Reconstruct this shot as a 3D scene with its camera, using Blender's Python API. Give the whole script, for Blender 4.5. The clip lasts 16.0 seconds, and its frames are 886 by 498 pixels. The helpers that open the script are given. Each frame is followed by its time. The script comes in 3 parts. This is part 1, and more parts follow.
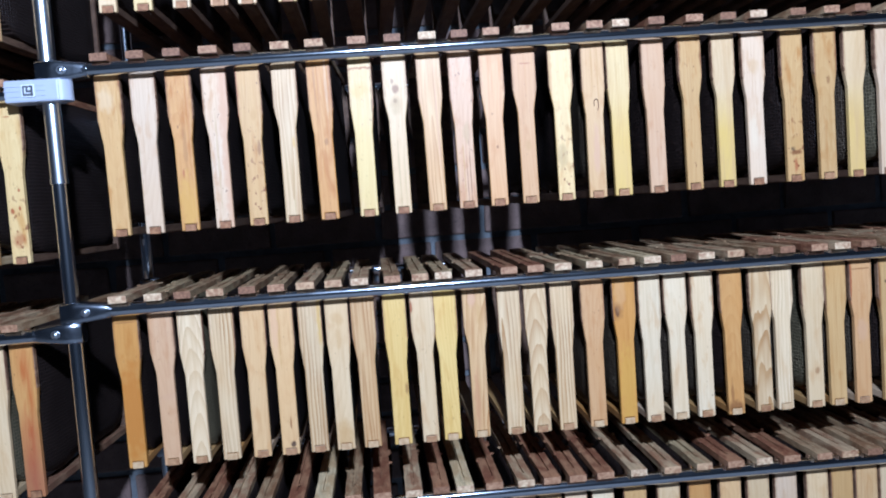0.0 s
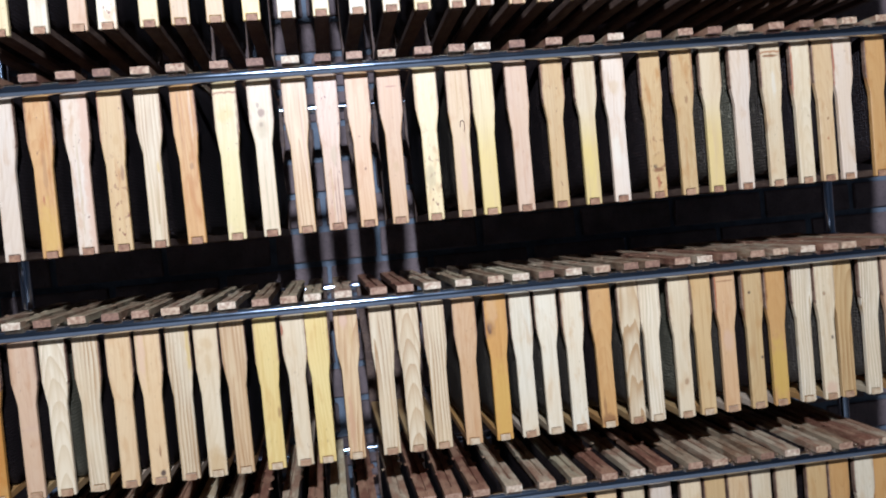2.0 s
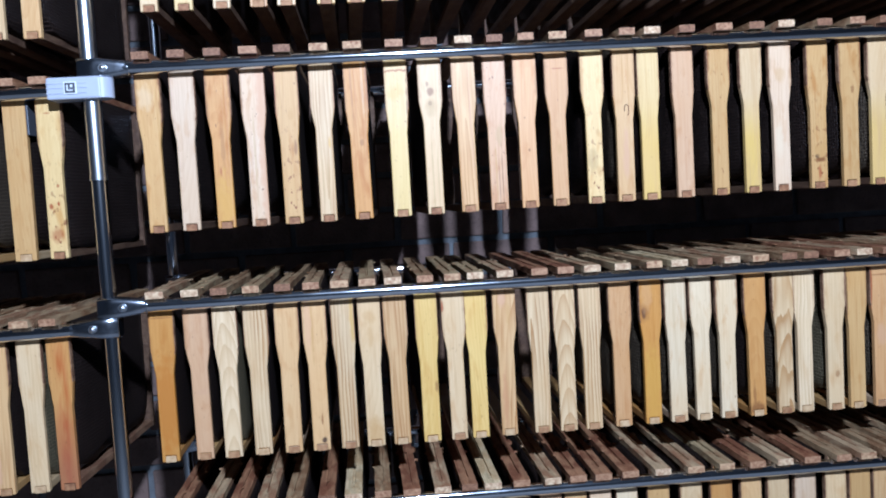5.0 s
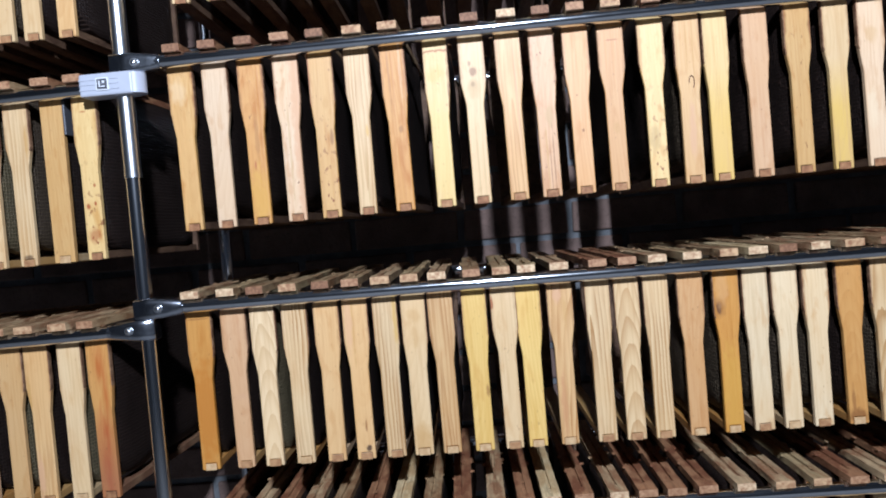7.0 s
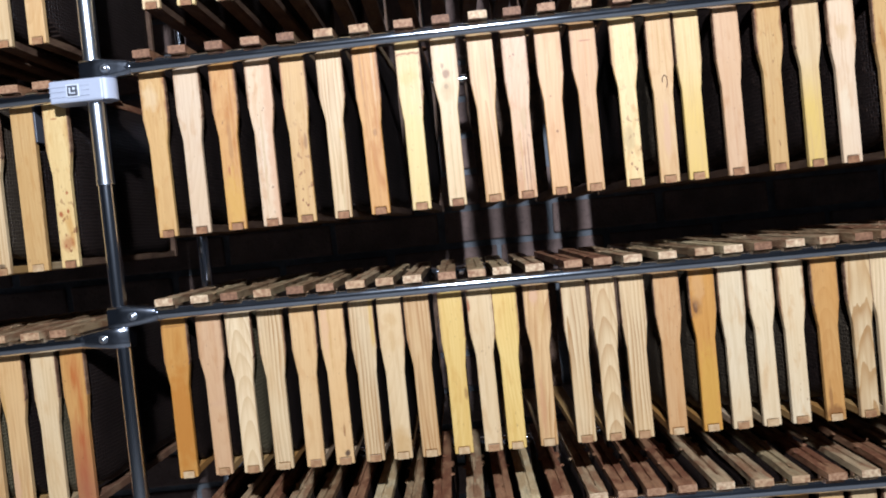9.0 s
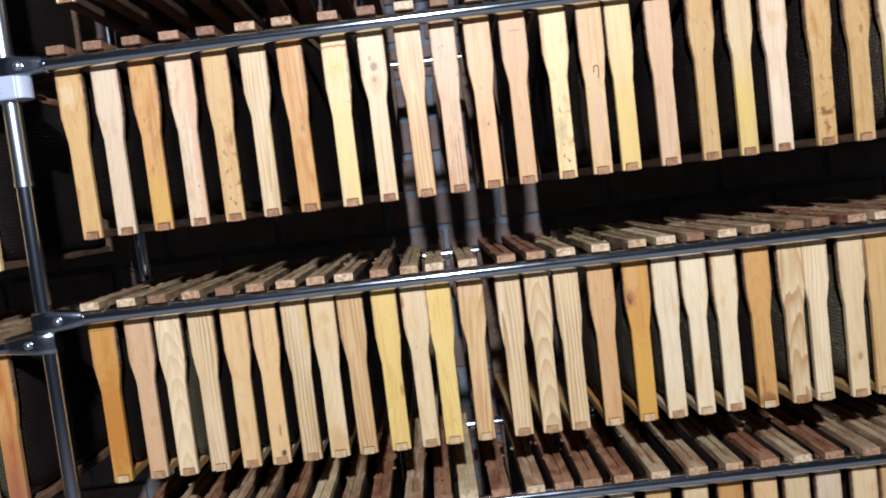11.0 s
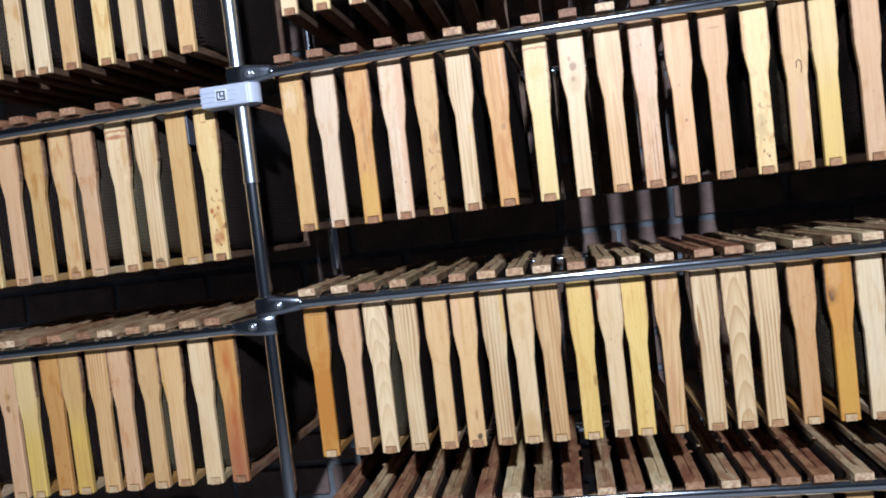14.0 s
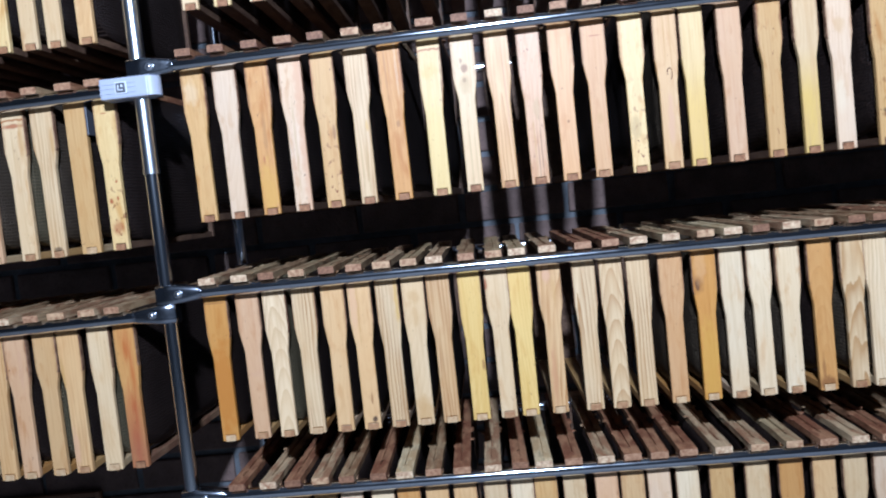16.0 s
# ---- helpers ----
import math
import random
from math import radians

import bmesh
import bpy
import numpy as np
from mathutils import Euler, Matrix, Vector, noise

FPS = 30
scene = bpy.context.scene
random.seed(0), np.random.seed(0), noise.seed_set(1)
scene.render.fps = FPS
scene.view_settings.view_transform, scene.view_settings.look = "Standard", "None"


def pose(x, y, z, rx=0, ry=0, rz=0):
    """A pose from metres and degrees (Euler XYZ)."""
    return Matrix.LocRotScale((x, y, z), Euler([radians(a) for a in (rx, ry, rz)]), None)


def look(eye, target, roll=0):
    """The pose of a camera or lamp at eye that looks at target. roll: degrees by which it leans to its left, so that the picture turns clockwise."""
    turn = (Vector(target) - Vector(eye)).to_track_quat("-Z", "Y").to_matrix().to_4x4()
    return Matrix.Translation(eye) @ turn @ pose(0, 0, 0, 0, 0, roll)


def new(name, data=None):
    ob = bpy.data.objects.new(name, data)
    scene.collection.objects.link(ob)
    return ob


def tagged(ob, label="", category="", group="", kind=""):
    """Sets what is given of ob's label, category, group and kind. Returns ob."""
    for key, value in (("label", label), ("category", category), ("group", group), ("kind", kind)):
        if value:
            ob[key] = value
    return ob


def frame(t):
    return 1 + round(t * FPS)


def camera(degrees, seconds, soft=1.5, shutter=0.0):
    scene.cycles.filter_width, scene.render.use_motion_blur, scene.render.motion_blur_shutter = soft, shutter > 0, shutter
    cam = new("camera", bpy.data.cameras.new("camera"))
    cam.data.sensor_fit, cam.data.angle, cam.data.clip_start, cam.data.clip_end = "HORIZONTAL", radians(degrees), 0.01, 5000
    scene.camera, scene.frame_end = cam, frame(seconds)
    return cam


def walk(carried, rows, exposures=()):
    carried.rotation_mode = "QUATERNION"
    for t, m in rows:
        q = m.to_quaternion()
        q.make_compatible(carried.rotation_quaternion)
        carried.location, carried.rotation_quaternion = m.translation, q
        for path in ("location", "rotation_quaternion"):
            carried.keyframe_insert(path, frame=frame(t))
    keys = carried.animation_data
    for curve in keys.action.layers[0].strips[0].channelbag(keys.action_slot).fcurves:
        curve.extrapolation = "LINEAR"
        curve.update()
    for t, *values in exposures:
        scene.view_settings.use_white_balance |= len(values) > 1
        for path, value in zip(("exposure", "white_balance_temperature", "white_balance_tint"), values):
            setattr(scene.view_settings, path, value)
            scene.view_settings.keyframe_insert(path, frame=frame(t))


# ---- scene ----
cam = camera(57.3, 16.0, soft=1.9, shutter=0.4)
PATH = [
    (0, (0.439, -1.233, 1.479), (0.591, 0.757, 1.356), -4.2),
    (0.5, (0.463, -1.241, 1.476), (0.613, 0.751, 1.375), -4.9),
    (1, (0.513, -1.241, 1.459), (0.682, 0.75, 1.355), -6.5),
    (1.5, (0.548, -1.245, 1.458), (0.768, 0.74, 1.354), -6.6),
    (2, (0.56, -1.256, 1.459), (0.838, 0.724, 1.393), -5.3),
    (2.5, (0.536, -1.252, 1.46), (0.846, 0.723, 1.415), -4.7),
    (3, (0.491, -1.242, 1.459), (0.784, 0.735, 1.406), -4.2),
    (3.5, (0.448, -1.245, 1.47), (0.699, 0.737, 1.394), -4.2),
    (4, (0.399, -1.252, 1.466), (0.602, 0.736, 1.392), -4.1),
    (4.2, (0.372, -1.253, 1.484), (0.568, 0.735, 1.375), -3.7),
    (6.3, (0.419, -1.198, 1.469), (0.457, 0.798, 1.347), -4.4),
    (6.5, (0.437, -1.184, 1.438), (0.426, 0.815, 1.375), -4.6),
    (7, (0.455, -1.16, 1.435), (0.386, 0.838, 1.377), -5.0),
    (7.5, (0.444, -1.166, 1.435), (0.377, 0.832, 1.378), -5.4),
    (8, (0.452, -1.168, 1.432), (0.414, 0.831, 1.371), -5.5),
    (8.5, (0.464, -1.17, 1.434), (0.439, 0.829, 1.375), -5.5),
    (9, (0.477, -1.156, 1.434), (0.43, 0.843, 1.379), -5.8),
    (9.5, (0.514, -1.145, 1.439), (0.414, 0.853, 1.415), -6.2),
    (9.7, (0.543, -1.125, 1.469), (0.420, 0.870, 1.395), -6.0),
    (11.8, (0.523, -1.181, 1.468), (0.598, 0.812, 1.315), -7.3),
    (12, (0.496, -1.207, 1.452), (0.528, 0.788, 1.313), -7.6),
    (12.5, (0.431, -1.251, 1.448), (0.348, 0.742, 1.302), -6.9),
    (13, (0.402, -1.238, 1.453), (0.165, 0.744, 1.333), -6.4),
    (13.5, (0.421, -1.213, 1.457), (0.117, 0.761, 1.374), -6.4),
    (14, (0.44, -1.193, 1.457), (0.143, 0.783, 1.377), -6.7),
    (14.5, (0.445, -1.195, 1.458), (0.167, 0.782, 1.331), -6.6),
    (15, (0.449, -1.217, 1.453), (0.199, 0.762, 1.301), -6.0),
    (15.5, (0.474, -1.236, 1.453), (0.289, 0.75, 1.31), -5.9),
    (16, (0.488, -1.247, 1.455), (0.376, 0.746, 1.333), -6.1),
]
LIGHT = [(0, 0.28, 4450, 10), (2, 0.31, 4550, 10), (4.2, 0.28, 4530, 10), (6.3, 0.24, 4920, 10), (7, 0.25, 5140, 10), (9.7, 0.25, 5220, 10), (12, 0.27, 4970, 10),
         (12.5, 0.26, 4820, 10), (13.5, 0.24, 4920, 10), (14.5, 0.24, 5120, 10), (15.2, 0.24, 4940, 10), (16, 0.28, 4660, 10)]
walk(cam, [(t, look(eye, target, roll)) for t, eye, target, roll in PATH], LIGHT)

# ---- world and light ----
world = bpy.data.worlds.new("room_dark")
scene.world = world
world.use_nodes = True
world.node_tree.nodes["Background"].inputs[0].default_value = (0.02, 0.022, 0.026, 1)
world.node_tree.nodes["Background"].inputs[1].default_value = 0.3

LAMP = (0.550, -1.80, 2.31)
lamp = new("work_lamp", bpy.data.lights.new("work_lamp", "POINT"))
lamp.data.energy, lamp.data.shadow_soft_size = 238, 0.037
lamp.data.color = (1.0, 0.975, 0.94)
lamp.location = LAMP


# ---- materials ----
def make(name, rough=0.5, metal=0.0):
    m = bpy.data.materials.new(name)
    m.use_nodes = True
    nt = m.node_tree
    b = nt.nodes["Principled BSDF"]
    b.inputs["Roughness"].default_value = rough
    b.inputs["Metallic"].default_value = metal
    return m, nt, b


def node(nt, kind, **vals):
    n = nt.nodes.new(kind)
    for k, v in vals.items():
        n.inputs[k.replace("_", " ")].default_value = v
    return n


def mix(nt, fac, a, b, mode="MIX"):
    n = nt.nodes.new("ShaderNodeMix")
    n.data_type, n.blend_type = "RGBA", mode
    for sock, v in ((n.inputs[0], fac), (n.inputs[6], a), (n.inputs[7], b)):
        if isinstance(v, (int, float, tuple)):
            sock.default_value = v if not isinstance(v, tuple) else (*v, 1)
        else:
            nt.links.new(v, sock)
    return n.outputs[2]


def ramp(nt, value, lo, hi):
    n = nt.nodes.new("ShaderNodeMapRange")
    n.inputs[1].default_value, n.inputs[2].default_value = lo, hi
    nt.links.new(value, n.inputs[0])
    return n.outputs[0]


def coords(nt, scale):
    tc = nt.nodes.new("ShaderNodeTexCoord")
    mp = nt.nodes.new("ShaderNodeMapping")
    mp.inputs["Scale"].default_value = scale
    nt.links.new(tc.outputs["Object"], mp.inputs[0])
    return mp.outputs[0]


def noise4(nt, scale, size, detail=3.0, rand=None, distort=0.0):
    n = nt.nodes.new("ShaderNodeTexNoise")
    n.noise_dimensions = "4D"
    n.inputs["Scale"].default_value, n.inputs["Detail"].default_value = size, detail
    n.inputs["Distortion"].default_value = distort
    nt.links.new(coords(nt, scale), n.inputs["Vector"])
    if rand is not None:
        nt.links.new(rand, n.inputs["W"])
    return n.outputs["Fac"]


def bump(nt, b, height, strength, dist=0.001):
    n = node(nt, "ShaderNodeBump", Strength=strength, Distance=dist)
    nt.links.new(height, n.inputs["Height"])
    nt.links.new(n.outputs[0], b.inputs["Normal"])


def times(nt, value, k, op="MULTIPLY"):
    n = nt.nodes.new("ShaderNodeMath")
    n.operation = op
    nt.links.new(value, n.inputs[0])
    n.inputs[1].default_value = k
    return n.outputs[0]


def calc(nt, op, a, b2=None):
    n = nt.nodes.new("ShaderNodeMath")
    n.operation = op
    for i, v in enumerate((a, b2)):
        if v is None:
            continue
        if isinstance(v, (int, float)):
            n.inputs[i].default_value = v
        else:
            nt.links.new(v, n.inputs[i])
    return n.outputs[0]


def wood(name, base, dark, stain=0.4, figure=0.3, along="z", pitch=0.0042, arch=0.14, knot=None, line=None, low=None, spots=0.0, vee=0.0, grime=0.5, streak=0.0, marks=(), flame=0.7):
    """Planed softwood: arching growth rings, fine fibres, stains and specks.
    knot: (x, z) of a knot; line: height of a brown propolis line; low: colour that stains the lower half; spots: brown drips;
    vee: steepness of nested V-shaped rings, flame: how far they waver; grime: propolis along the edges and under the top bar; streak: a red-brown run down the face;
    marks: stains of their own, as (x, z, half width, half height, colour, strength)."""
    m, nt, b = make(name, 0.5)
    one = nt.nodes.new("ShaderNodeObjectInfo").outputs["Random"]
    rnd = times(nt, one, 60.0)
    sep = nt.nodes.new("ShaderNodeSeparateXYZ")
    nt.links.new(coords(nt, (1, 1, 1)), sep.inputs[0])
    across, length = sep.outputs["X"], sep.outputs["Z" if along == "z" else "Y"]
    s = {"z": (1, 1, 0.035), "y": (1, 0.035, 1)}[along]
    soft = {"z": (1, 1, 0.2), "y": (1, 0.2, 1)}[along]
    # growth rings cut flat: nested arches about a random heart
    cx = times(nt, calc(nt, "SUBTRACT", calc(nt, "FRACT", times(nt, one, 17.3)), 0.5), 0.012 if vee else 0.07)
    cz = times(nt, calc(nt, "SUBTRACT", calc(nt, "FRACT", times(nt, one, 41.7)), 0.1), 0.34)
    wob = times(nt, calc(nt, "SUBTRACT", noise4(nt, soft, 38.0, 2.0, rnd), 0.5), 0.013)
    dx = calc(nt, "ADD", calc(nt, "SUBTRACT", across, cx), wob)
    dz = times(nt, calc(nt, "SUBTRACT", length, cz), arch)
    rad = calc(nt, "SQRT", calc(nt, "ADD", calc(nt, "MULTIPLY", dx, dx), calc(nt, "MULTIPLY", dz, dz)))
    if vee:
        rad = calc(nt, "ADD", calc(nt, "ADD", times(nt, length, arch), times(nt, calc(nt, "MULTIPLY", dx, dx), vee)), times(nt, wob, flame))
        rad = calc(nt, "ADD", rad, 1.0)
    wave = calc(nt, "POWER", calc(nt, "FRACT", times(nt, rad, 1.0 / pitch)), 1.8)
    if figure > 0.5:
        dark = tuple(v * w for v, w in zip(dark, (0.80, 0.70, 0.60)))
    uneven = ramp(nt, noise4(nt, soft, 30.0, 2.0, rnd), 0.3, 0.65)
    if not vee:
        wave = calc(nt, "MULTIPLY", wave, uneven)
    rings = ramp(nt, noise4(nt, s, 260.0, 2.0, rnd), 0.46, 0.74)
    fibre = ramp(nt, noise4(nt, s, 1100.0, 2.0, rnd), 0.3, 0.8)
    cloud = ramp(nt, noise4(nt, (1, 1, 0.5), 22.0, 2.0, rnd), 0.4, 0.75)
    speck = ramp(nt, noise4(nt, (1, 1, 0.6), 260.0, 2.0, rnd), 0.67, 0.74)
    blotch = ramp(nt, noise4(nt, (1, 1, 0.3), 75.0, 4.0, rnd, 0.6), 0.54, 0.70)
    warm = ramp(nt, noise4(nt, (1, 1, 0.3), 14.0, 2.0, rnd), 0.42, 0.68)
    c = base
    if low:
        c = mix(nt, calc(nt, "MULTIPLY", ramp(nt, calc(nt, "ADD", length, wob), 0.16, 0.09), 0.9), c, low)
    c = mix(nt, times(nt, wave, figure * 1.5), c, dark)
    c = mix(nt, times(nt, rings, 0.6), c, dark)
    c = mix(nt, times(nt, fibre, 0.14), c, tuple(min(1, v * 1.15) for v in base))
    c = mix(nt, times(nt, cloud, 0.48), c, tuple(v * w for v, w in zip(base, (0.94, 0.84, 0.70))))
    c = mix(nt, times(nt, warm, 0.45), c, tuple(v * w for v, w in zip(base, (0.95, 0.86, 0.74))))
    c = mix(nt, times(nt, blotch, stain), c, tuple(v * w for v, w in zip(base, (0.72, 0.52, 0.34))))
    if streak:
        off = calc(nt, "ABSOLUTE", calc(nt, "ADD", across, wob))
        run = calc(nt, "MULTIPLY", ramp(nt, off, 0.014, 0.002), ramp(nt, noise4(nt, soft, 55.0, 3.0), 0.36, 0.6))
        c = mix(nt, times(nt, calc(nt, "MULTIPLY", run, ramp(nt, length, 0.24, 0.17)), streak), c, (0.36, 0.085, 0.03))
        c = mix(nt, times(nt, ramp(nt, calc(nt, "ADD", length, wob), 0.14, 0.03), 0.75), c, (0.30, 0.12, 0.065))
    if grime:
        rough_edge = noise4(nt, (1, 1, 0.5), 150.0, 3.0, rnd)
        rim = ramp(nt, calc(nt, "ADD", calc(nt, "ABSOLUTE", across), times(nt, rough_edge, 0.008)), 0.0180, 0.0225)
        cap = ramp(nt, calc(nt, "ADD", length, times(nt, rough_edge, 0.05)), 0.252, 0.272)
        c = mix(nt, times(nt, rim, grime), c, (0.21, 0.085, 0.03))
        c = mix(nt, times(nt, cap, grime * 0.7), c, tuple(v * w for v, w in zip(base, (0.70, 0.50, 0.36))))
    c = mix(nt, times(nt, speck, stain), c, (0.16, 0.06, 0.025))
    if knot:
        kx, kz = calc(nt, "SUBTRACT", across, knot[0]), times(nt, calc(nt, "SUBTRACT", length, knot[1]), 0.8)
        d = calc(nt, "SQRT", calc(nt, "ADD", calc(nt, "MULTIPLY", kx, kx), calc(nt, "MULTIPLY", kz, kz)))
        d = calc(nt, "ADD", d, times(nt, wob, 0.4))
        c = mix(nt, times(nt, ramp(nt, d, 0.009, 0.003), 0.5), c, dark)
        c = mix(nt, times(nt, ramp(nt, d, 0.0042, 0.0024), 0.65), c, (0.15, 0.06, 0.025))
    if line:
        off = calc(nt, "ABSOLUTE", calc(nt, "ADD", calc(nt, "SUBTRACT", length, line), times(nt, calc(nt, "SUBTRACT", noise4(nt, (1, 1, 0.2), 120.0, 2.0), 0.5), 0.012)))
        c = mix(nt, times(nt, ramp(nt, off, 0.0024, 0.0006), 0.8), c, (0.28, 0.10, 0.03))
    if spots:
        sp = ramp(nt, noise4(nt, (1, 1, 0.75), 120.0, 2.0), 0.60, 0.66)
        c = mix(nt, times(nt, calc(nt, "MULTIPLY", sp, ramp(nt, length, 0.17, 0.03)), spots), c, (0.17, 0.05, 0.02))
    if marks:
        edge = times(nt, calc(nt, "SUBTRACT", noise4(nt, (1, 1, 0.6), 130.0, 4.0, rnd), 0.5), 1.5)
    for mx, mz, rx, rz, col, strength in marks:
        u = times(nt, calc(nt, "SUBTRACT", across, mx), 1.0 / rx)
        w = times(nt, calc(nt, "SUBTRACT", length, mz), 1.0 / rz)
        d = calc(nt, "SQRT", calc(nt, "ADD", calc(nt, "MULTIPLY", u, u), calc(nt, "MULTIPLY", w, w)))
        c = mix(nt, times(nt, ramp(nt, calc(nt, "ADD", d, edge), 1.1, 0.55), strength), c, col)
    # each piece of timber a little lighter or darker
    hsv = nt.nodes.new("ShaderNodeHueSaturation")
    val = nt.nodes.new("ShaderNodeMapRange")
    val.inputs[3].default_value, val.inputs[4].default_value = 0.92, 1.06
    nt.links.new(one, val.inputs[0])
    hsv.inputs["Saturation"].default_value = 1.07
    nt.links.new(val.outputs[0], hsv.inputs["Value"])
    nt.links.new(c, hsv.inputs["Color"])
    nt.links.new(hsv.outputs[0], b.inputs["Base Color"])
    bump(nt, b, calc(nt, "ADD", rings, times(nt, wave, 0.6)), 0.25, 0.0004)
    return m


WOODS = {
    "t": ((0.54, 0.345, 0.150), (0.37, 0.195, 0.07)),
    "w": ((0.715, 0.560, 0.355), (0.47, 0.335, 0.185)),
    "o": ((0.515, 0.285, 0.105), (0.35, 0.145, 0.04)),
    "O": ((0.51, 0.265, 0.080), (0.34, 0.140, 0.030)),
    "k": ((0.645, 0.480, 0.315), (0.48, 0.310, 0.190)),
    "y": ((0.66, 0.490, 0.240), (0.46, 0.280, 0.11)),
    "Y": ((0.64, 0.448, 0.168), (0.46, 0.265, 0.06)),
    "c": ((0.64, 0.475, 0.275), (0.43, 0.265, 0.12)),
    "e": ((0.60, 0.400, 0.200), (0.42, 0.225, 0.09)),
    "s": ((0.57, 0.345, 0.165), (0.42, 0.200, 0.080)),
    "p": ((0.60, 0.390, 0.225), (0.45, 0.240, 0.125)),
}
WOOD_LABEL = {
    "t": "tan", "w": "whitish", "o": "orange-brown", "O": "deep orange", "k": "pale pinkish", "y": "light yellow",
    "Y": "yellow", "c": "cream", "e": "peach-tan", "s": "salmon", "p": "pink-tinged",
}
STYLES = {
    "n": {},
    "s": dict(stain=0.2, figure=1.0, pitch=0.0052, arch=0.03, grime=0.35),
    "a": dict(stain=0.12, figure=0.9, pitch=0.0075, grime=0.35),
    "v": dict(stain=0.12, figure=0.55, pitch=0.0064, arch=0.17, vee=38.0, grime=0.25),
    "r": dict(stain=0.6, streak=1.0),
    "d": dict(stain=0.75, grime=0.9),
    "l": dict(stain=0.5, line=0.222),
    "g": dict(stain=0.15, low=(0.63, 0.425, 0.095)),
    "x": dict(stain=0.7, spots=0.9, grime=0.7),
    "k": dict(figure=0.4, knot=(-0.001, 0.170)),
    "K": dict(figure=0.2, knot=(-0.011, 0.184)),
    "z": dict(stain=0.2, figure=1.0, pitch=0.0075, arch=0.11, vee=16.0, grime=0.3, flame=2.4),
}
STYLE_LABEL = {"n": "", "s": "striped", "a": "coarse-grained", "v": "arch-grained", "r": "red-streaked", "d": "stained", "l": "lined", "g": "yellowed",
               "x": "spotted", "k": "knotty", "K": "knotty", "z": "flame-grained"}
BROWN, RED, TAN, OLIVE, GOLD, PINK, PALE, INK = ((0.20, 0.085, 0.03), (0.30, 0.085, 0.035), (0.46, 0.27, 0.10), (0.41, 0.28, 0.12),
                                                 (0.55, 0.33, 0.075), (0.56, 0.34, 0.195), (0.68, 0.55, 0.37), (0.045, 0.022, 0.014))
